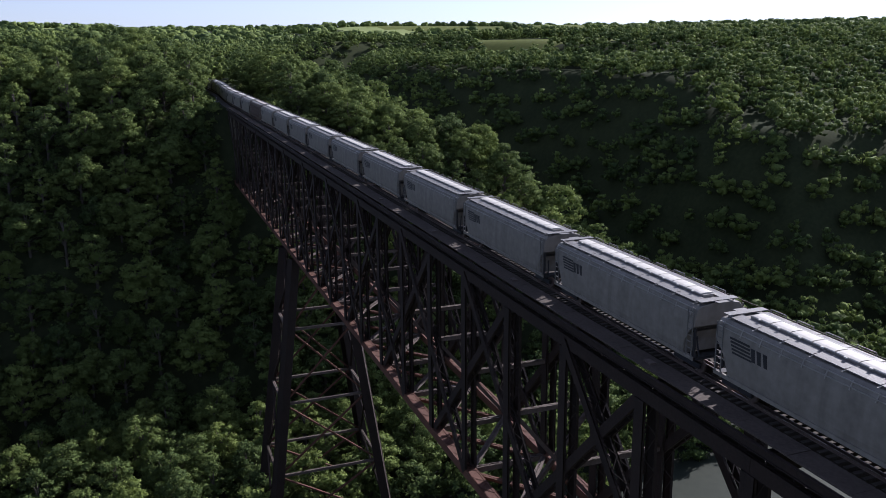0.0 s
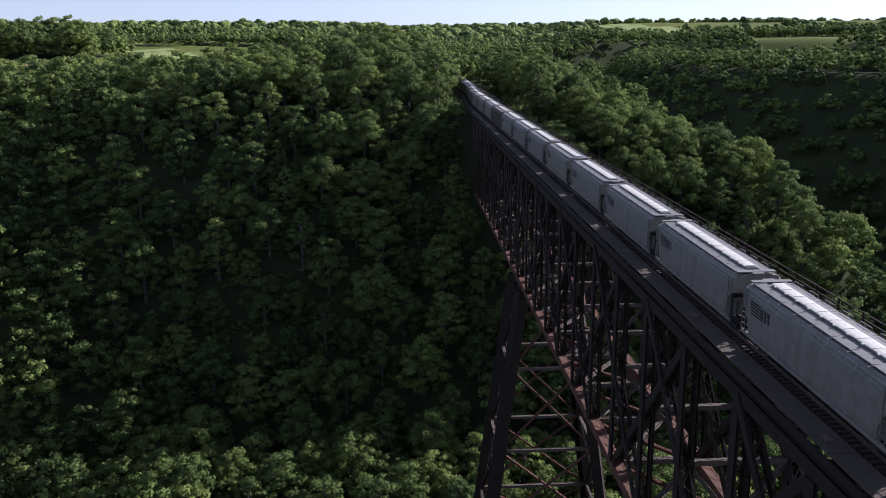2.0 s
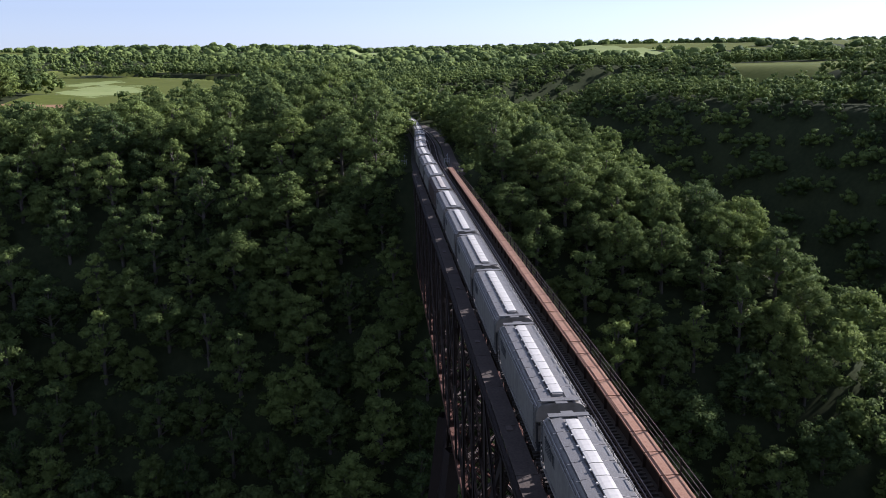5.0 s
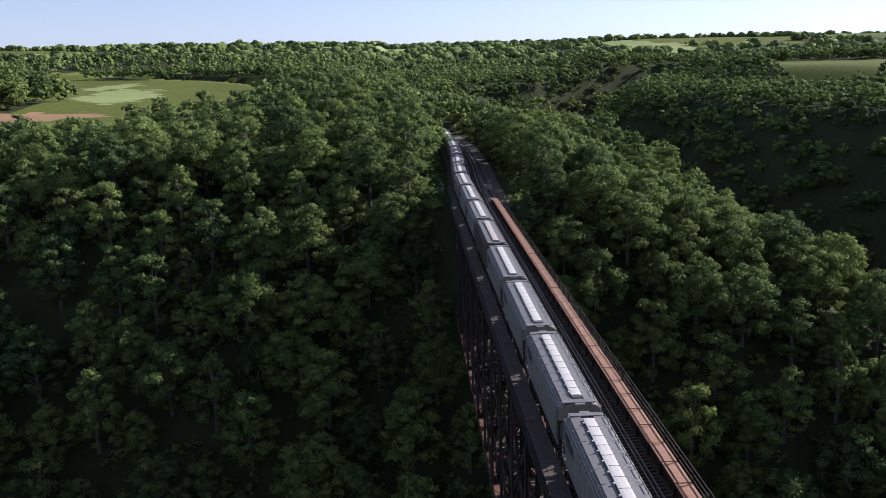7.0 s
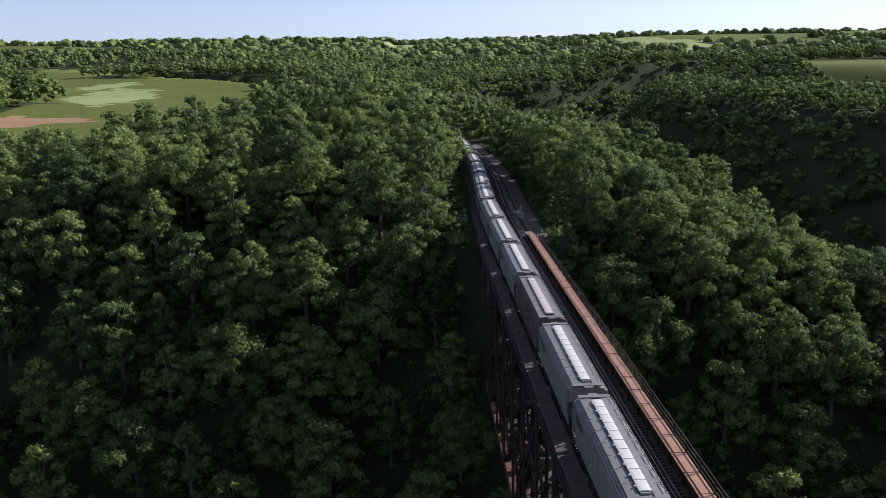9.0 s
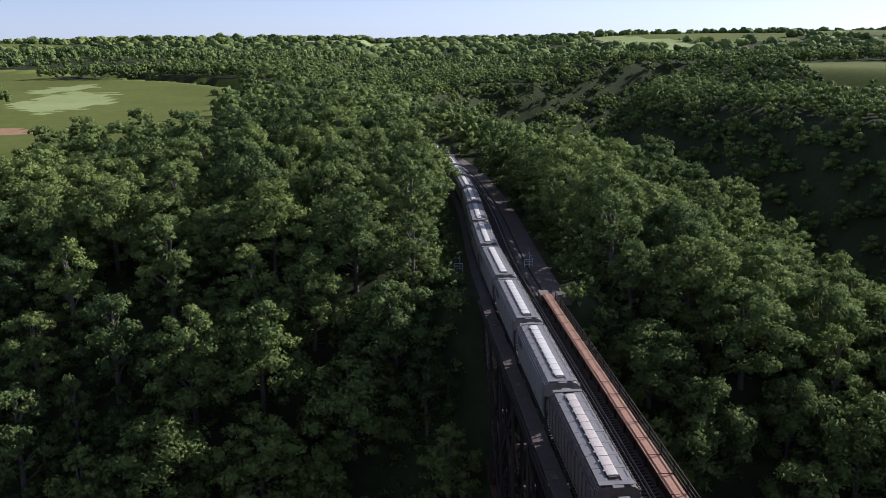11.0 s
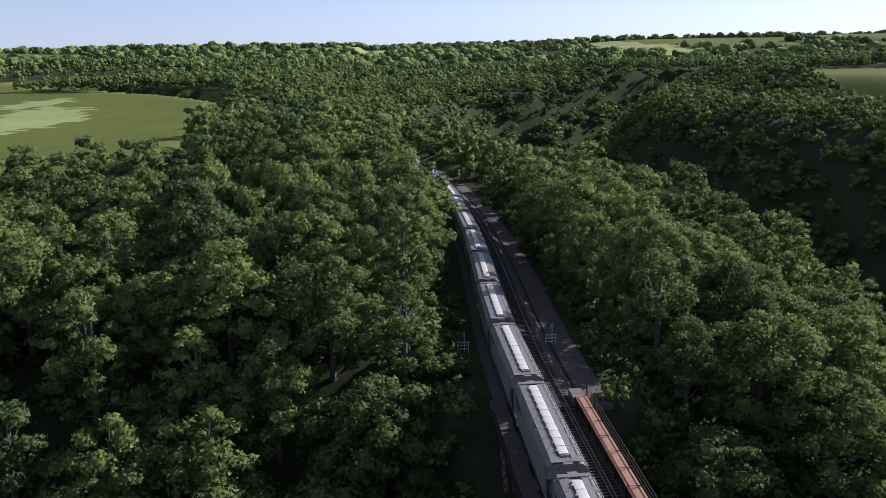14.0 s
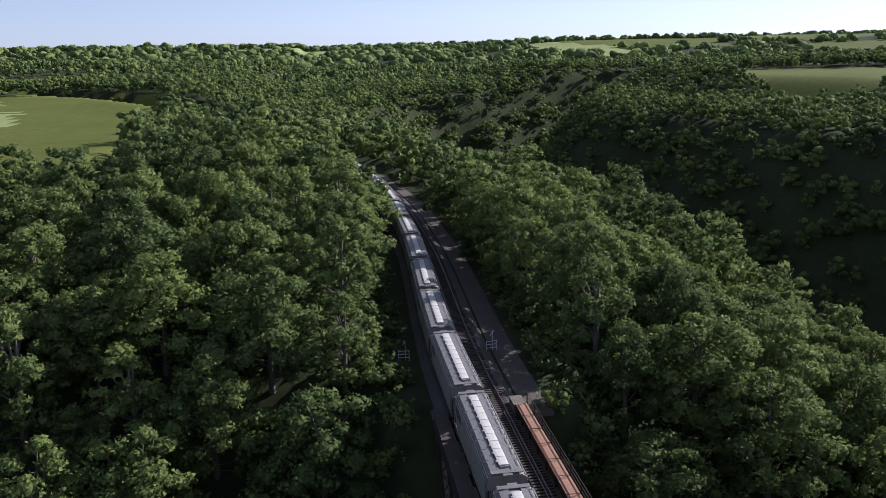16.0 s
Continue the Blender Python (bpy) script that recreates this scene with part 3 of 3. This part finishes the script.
# deck: walkway, plate girder, railing
walkway = thing("walkway", "weathered steel plate walkway beside the loaded track", "walkway", kind="structure")
plate = Shape().box((0, 1.83, 0), (1.42, 3.62, 0.08)).mesh("plate", WALK)
for k in range(66):
    y = -10 + 3.65 * k
    if y < DECK_END - 2:
        part("plate", plate, WALK, walkway, "", pose(-2.34, y, -0.15 + 0.012 * (k % 2)))
# small pale plates lying on the walkway at every second truss node
pale_plate_mesh = Shape().box((0, 0, 0.05), (0.42, 0.7, 0.08)).mesh("cover_plate", PALE_STEEL)
for k in range(0, 25, 2):
    part("cover_plate", pale_plate_mesh, PALE_STEEL, walkway, "small pale plate on the walkway", pose(-2.4, NODES[0] + P * k, -0.09))
fascia = Shape().box((0, 0, 0), (0.12, DECK_END + 10, 0.5)).box((-0.06, 0, 0.22), (0.2, DECK_END + 10, 0.05)).box((-0.06, 0, -0.22), (0.2, DECK_END + 10, 0.05))
part("fascia", fascia, STEEL, walkway, "dark steel edge beam", pose(-3.1, (DECK_END - 10) / 2, -0.62))

for x, w in ((5.12, 0.5), (1.85, 0.85)):
    board = Shape().box((0, 1.82, 0), (w, 3.6, 0.1)).mesh("deck_board", TIMBER)
    for k in range(65):
        part("deck_board", board, TIMBER, walkway, "", pose(x, -9.5 + 3.65 * k, -0.34))
girder = thing("plate_girder", "rust-orange steel plate girder along the empty track", "girder")
cap = Shape().box((0, 1.5, 0), (1.15, 2.96, 0.07)).box((-0.555, 1.5, -0.06), (0.04, 2.96, 0.08)).box((-0.3, 1.5, 0.045), (0.07, 2.98, 0.03)).mesh("cap_plate", GIRDER_TOP)
# Webs use darker steel than the cap: shade on the inner face put into colour.
web = Shape().box((0, 1.54, -0.75), (0.06, 3.07, 1.5)).box((-0.12, 0, -0.75), (0.22, 0.08, 1.45)).box((-0.1, 1.54, -1.46), (0.3, 3.07, 0.06)).mesh("web_panel", STEEL)
for k in range(77):
    y = DECK_END - 3.08 * (k + 1)
    part("cap_plate", cap, GIRDER_TOP, girder, "", pose(5.85, y, 0.73 + 0.02 * rng.uniform(-1, 1), 0, rng.uniform(-0.8, 0.8), 0))
    part("web_panel", web, STEEL, girder, "", pose(5.42, y, 0.68))
    part("web_panel", web, STEEL, girder, "", pose(6.28, y, 0.68))
rail_thing = thing("railing", "thin dark steel railing outside the plate girder", "railing")
post = Shape().box((0, 0, 0.6), (0.1, 0.1, 1.9)).mesh("post", STEEL)
for k in range(77):
    part("post", post, STEEL, rail_thing, "", pose(6.5, DECK_END - 0.1 - 3.08 * k, 0.3))
for z in (0.95, 1.38, 1.8):
    part("rail_pipe", Shape().box((6.5, (DECK_END - 10) / 2, z), (0.05, DECK_END + 10, 0.05)), STEEL, rail_thing)

# tracks
TRACKS = {}
for side, off in (("loaded", 0.0), ("empty", 3.7)):
    t = thing("railway_track", "steel rails on dark timber ties" if off else "steel rails on timber ties under the grain train", "track", "railway tracks", "structure")
    TRACKS[off] = t
    for sx in (-0.75, 0.75):
        s = Shape()
        ys = list(np.arange(-12, 232, 12.2)) + list(np.arange(232, 700, 6.0))
        for a, b in zip(ys[:-1], ys[1:]):
            p, q = (float(rail_x(a)) + off + sx, a, -0.09), (float(rail_x(b)) + off + sx, b + 0.01, -0.09)
            s.beam(p, q, 0.075, 0.17)
            s.beam((p[0], p[1], -0.165), (q[0], q[1], -0.165), 0.15, 0.03)
        part("rail", s, RAIL, t)
    for sx in (-0.42, 0.42):
        part("guard_rail", Shape().box((off + sx, (DECK_END - 12) / 2, -0.1), (0.075, DECK_END + 12, 0.15)), RAIL, t)
    rest_ties = Shape()
    tie = Shape().box((0, 0, 0), (2.75, 0.23, 0.24)).mesh("tie", TIMBER)
    n = 0
    for k in range(900):
        y = -8 + 0.52 * k
        if 15 < y < 170 and n < 298:
            part("tie", tie, TIMBER, t, "", pose(off + rng.uniform(-0.05, 0.05), y, -0.31))
            n += 1
        elif y < 420:
            rest_ties.box((float(rail_x(y)) + off, y, -0.31 if y < DECK_END else -0.36), (2.75, 0.23, 0.24))
    tagged(part("ties", rest_ties, TIMBER, t), "timber ties", kind="stuff")
bed = Shape()
ys = list(np.arange(DECK_END + 0.5, 700, 5.0))
for a, b in zip(ys[:-1], ys[1:]):
    xa, xb = float(rail_x(a)), float(rail_x(b))
    for off in (0.0, 3.7):
        bed.hexa([Vector(p) for p in ((xa + off - 3.1, a, -1.0), (xa + off + 3.1, a, -1.0), (xb + off + 3.1, b, -1.0), (xb + off - 3.1, b, -1.0),
                                      (xa + off - 1.75, a, -0.3 - off * 0.003), (xa + off + 1.75, a, -0.3 - off * 0.003), (xb + off + 1.75, b, -0.3 - off * 0.003), (xb + off - 1.75, b, -0.3 - off * 0.003))])
tagged(part("ballast_bed", bed, BALLAST, None, "dark stone ballast under the two tracks"), category="ballast", kind="structure")
path = Shape()
for a, b in zip(ys[:-1], ys[1:]):
    xa, xb = float(rail_x(a)) + 6.6, float(rail_x(b)) + 6.6
    path.hexa([Vector(p) for p in ((xa, a, -1.2), (xa + 2.9, a, -1.2), (xb + 2.9, b, -1.2), (xb, b, -1.2), (xa, a, -0.66), (xa + 2.9, a, -0.62), (xb + 2.9, b, -0.62), (xb, b, -0.66))])
tagged(part("dirt_road", path, DIRT, None, "narrow bare dirt service road beside the tracks"), category="road", kind="structure")
abut = Shape().box((1.9, DECK_END + 1.6, -5.4), (8.2, 2.6, 8.8)).box((5.85, DECK_END + 1.4, -0.4), (1.3, 2.4, 1.7))
tagged(part("abutment", abut, STONE, None, "weathered stone abutment at the end of the bridge"), category="abutment", kind="structure")


def gate(x, y, turn):
    g = thing("safety_gate", "small pale metal pipe gate beside the tracks", "gate", "safety gates")
    for px in (-0.65, 0.65):
        part("post", Shape().box((px, 0, 0.65), (0.08, 0.08, 1.5)), WHITE, g)
    for z in (0.45, 0.9, 1.3):
        part("bar", Shape().box((0, 0, z), (1.3, 0.06, 0.07)), WHITE, g)
    part("sign_post", Shape().beam((0.2, 0.1, 0), (0.2, 0.1, 2.6), 0.06).beam((-0.1, 0.1, 2.0), (0.2, 0.1, 2.6), 0.05), WHITE, g)
    g.matrix_basis = pose(x, y, -0.7, 0, 0, turn)
    return g


gate(6.7, 249.0, 8)
gate(-4.4, 247.8, -6)

# ---- train ----
PITCH, FIRST = 18.1, 0.0
HALF = 8.15


def side_outline(grow=0.0):
    """Half profile of a covered hopper, from the sill up and over the roof: (x, z)."""
    r = [(1.52, 1.05), (1.60, 1.5), (1.62, 2.3), (1.61, 3.05), (1.57, 3.5), (1.46, 3.82), (1.24, 4.02), (0.55, 4.14)]
    return [(x + grow, z) for x, z in r] + [(-x - grow, z) for x, z in reversed(r)]


def hopper(paint, roof, hatch, label, marks):
    car = thing("hopper_car", label, "railway car", "cars of the grain train")
    # shell, its lower corners cut away over the wheels
    b = Shape()
    o = side_outline()
    n = len(o)
    arc = [(HALF, 2.9), (HALF - 0.25, 2.75), (HALF - 0.6, 2.35), (HALF - 0.85, 1.8), (HALF - 1.0, 1.05)]
    cuts = [(-y, z) for y, z in arc] + [(0, 1.05)] + [(y, z) for y, z in reversed(arc)]
    for y, low in cuts:
        b.v += [(x, y, max(z, low)) for x, z in o]
    for k in range(len(cuts) - 1):
        for i in range(n):
            b.f.append((k * n + i, k * n + (i + 1) % n, (k + 1) * n + (i + 1) % n, (k + 1) * n + i))
    b.f.append(tuple(range(n)))
    b.f.append(tuple(range((len(cuts)) * n - 1, (len(cuts) - 1) * n - 1, -1)))
    part("body", b.mesh("body", paint, True), paint, car)
    # hopper bays
    for y in (-3.9, 0, 3.9):
        s = Shape().hexa([Vector(p) for p in ((-0.6, y - 0.45, 0.35), (0.6, y - 0.45, 0.35), (0.6, y + 0.45, 0.35), (-0.6, y + 0.45, 0.35),
                                              (-1.4, y - 1.75, 1.1), (1.4, y - 1.75, 1.1), (1.4, y + 1.75, 1.1), (-1.4, y + 1.75, 1.1))])
        part("discharge_bay", s, paint, car)
    part("side_sill", Shape().box((-1.56, 0, 1.05), (0.12, 2 * HALF, 0.22)).box((1.56, 0, 1.05), (0.12, 2 * HALF, 0.22)), paint, car)
    # roof: eave rails, running boards, hatch covers
    for sx in (-1, 1):
        s = Shape()
        s.box((sx * 1.5, 0, 3.9), (0.05, 2 * HALF - 0.3, 0.05)).box((sx * 1.585, 0, 3.66), (0.05, 2 * HALF - 0.3, 0.05))
        for k in range(12):
            s.beam((sx * 1.6, -7.7 + 1.4 * k, 3.5), (sx * 1.42, -7.7 + 1.4 * k, 3.94), 0.06, 0.05)
        part("eave_rail", s, roof, car)
        rib = Shape().beam((sx * 0.44, 0, 4.225), (sx * 1.4, 0, 4.06), 0.06, 0.05).mesh("roof_rib", roof)
        board = Shape().hexa([Vector((sx * x, y, z)) for z0 in (0, 0.04) for x, y, z in ((0.47, 0, 4.18 + z0), (1.2, 0, 4.13 + z0), (1.2, 1.84, 4.13 + z0), (0.47, 1.84, 4.18 + z0))]).mesh("running_board", GRATE, True)
        for k in range(9):
            part("roof_rib", rib, roof, car, "", pose(0, -7.6 + 1.9 * k, 0))
        for k in range(8):
            part("running_board", board, GRATE, car, "grey metal roof walkway", pose(0, -7.57 + 1.9 * k, 0))
    loop = Shape().box((1.27, 0.6, 4.33), (0.04, 1.1, 0.04)).box((1.27, 0.05, 4.2), (0.04, 0.04, 0.26)).box((1.27, 1.15, 4.2), (0.04, 0.04, 0.26)).mesh("hand_rail", GRATE)
    for k in range(8):
        part("hand_rail", loop, GRATE, car, "", pose(0, -7.0 + 1.9 * k, 0))
    for sy in (-1, 1):
        g = Shape().box((0, sy * (HALF - 0.28), 4.25), (2.5, 0.5, 0.05)).box((0, sy * (HALF + 0.12), 4.22), (0.75, 0.4, 0.05))
        for x in (-1.1, -0.5, 0.5, 1.1):
            g.box((x, sy * (HALF - 0.3), 4.1), (0.05, 0.05, 0.28))
        part("end_platform", g, GRATE, car)
    part("hatch_coaming", Shape().box((0, 0, 4.22), (0.68, 14.2, 0.16)), roof, car)
    lid = MEMBERS.setdefault(("lid", hatch.name), Shape().prism([(-0.41, 0), (0.41, 0), (0.39, 0.05), (0.2, 0.08), (-0.2, 0.08), (-0.39, 0.05)], -0.66, 0.66).box((-0.48, 0, 0.03), (0.1, 0.16, 0.07)).mesh("hatch_cover", hatch))
    for k in range(10):
        part("hatch_cover", lid, hatch, car, "pale hatch cover", pose(0, -6.3 + 1.4 * k, 4.305))
    # ends: ladders, corner posts, slanted end sheets, brake gear
    for sy in (-1, 1):
        y = sy * HALF
        e = Shape()
        for sx in (-1, 1):
            e.box((sx * 1.5, y - sy * 0.06, 1.9), (0.12, 0.12, 1.8))
            e.beam((sx * 1.2, y, 1.1), (sx * 0.5, y - sy * 1.4, 2.7), 0.09)
        e.box((0, y - sy * 0.25, 1.02), (3.1, 0.5, 0.16))
        part("end_frame", e, BLACK if paint is GREY else paint, car, "dark end frame")
        for sx in (-1, 1):
            lad = Shape()
            for k in range(8):
                lad.box((sx * 1.63, y - sy * 0.35, 1.25 + 0.36 * k), (0.04, 0.5, 0.03))
            lad.box((sx * 1.64, y - sy * 0.12, 2.5), (0.04, 0.05, 2.8)).box((sx * 1.64, y - sy * 0.58, 2.5), (0.04, 0.05, 2.8))
            part("ladder", lad, GRATE, car)
        part("slope_sheet", Shape().hexa([Vector(p) for p in ((-1.3, sy * 5.35, 0.95), (1.3, sy * 5.35, 0.95), (1.3, sy * 5.45, 1.0), (-1.3, sy * 5.45, 1.0),
                                                              (-1.4, sy * 7.9, 2.6), (1.4, sy * 7.9, 2.6), (1.4, sy * 8.0, 2.68), (-1.4, sy * 8.0, 2.68))]), BLACK, car, "dark sloping end sheet")
        part("coupler", Shape().box((0, y + sy * 0.4, 0.86), (0.3, 0.9, 0.26)).box((0, y + sy * 0.72, 0.88), (0.42, 0.26, 0.4)), BLACK, car)
        tr = part("truck", Shape().box((-1.0, sy * 6.9, 0.5), (0.16, 2.3, 0.3)).box((1.0, sy * 6.9, 0.5), (0.16, 2.3, 0.3)).box((0, sy * 6.9, 0.62), (2.2, 0.4, 0.4))
                  .box((-1.02, sy * 6.9, 0.75), (0.2, 0.7, 0.35)).box((1.02, sy * 6.9, 0.75), (0.2, 0.7, 0.35)), BLACK, car, "black wheel truck")
        for dy in (-0.88, 0.88):
            for sx in (-1, 1):
                part("wheel", Shape().disc((sx * 0.75, sy * 6.9 + dy, 0.44), 0.44, 0.065), RAIL, tr)
    # side marks: plain bars for the emblem and the lettering
    if marks:
        for sx in (-1, 1):
            for k in range(5):
                part("emblem_bar", Shape().box((sx * 1.6, -sx * (6.3 - 0.06 * k), 3.3 - 0.18 * k), (0.05, 1.45, 0.1)), BLACK, car, "black stripe of an emblem")
            e = Shape()
            for k, dy in enumerate((0.0, 0.42, 0.86)):
                y = -sx * (5.2 - dy)
                e.hexa([Vector(p) for p in ((sx * 1.59, y - 0.12, 2.58), (sx * 1.625, y - 0.12, 2.58), (sx * 1.625, y + 0.12, 2.58), (sx * 1.59, y + 0.12, 2.58),
                                            (sx * 1.59, y - 0.02, 3.25), (sx * 1.625, y - 0.02, 3.25), (sx * 1.625, y + 0.26, 3.25), (sx * 1.59, y + 0.26, 3.25))])
            part("emblem_block", e, BLACK, car, "slanted black block of an emblem")
            e = Shape()
            for k in range(2):
                e.box((sx * 1.6, -sx * 6.1, 2.25 - 0.28 * k), (0.02, 0.9 - 0.25 * k, 0.13))
            part("lettering_bar", e, BLACK, car, "faded dark bars of lettering")
    else:
        rib = Shape().box((0, 0, 2.35), (0.1, 0.1, 2.4)).mesh("side_rib", paint)
        for sx in (-1, 1):
            for k in range(13):
                part("side_rib", rib, paint, car, "", pose(sx * 1.63, -7.2 + 1.2 * k, 0))
    return car


grey = hopper(GREY, ROOF, HATCH, "grey covered hopper railway car with pale roof hatches", True)
brown = hopper(BROWN, BROWN, BROWN_HATCH, "brown weathered ribbed covered hopper railway car", False)
for k in range(0, 26):
    y = FIRST + PITCH * k
    a = math.degrees(math.atan2(float(rail_x(y + 6)) - float(rail_x(y - 6)), 12.0))
    m = pose(float(rail_x(y)), y, 0, 0, 0, -a)
    if k == 0:
        grey.matrix_basis = m
    elif k == 10:
        brown.matrix_basis = m
    else:
        copy_thing(grey, m)
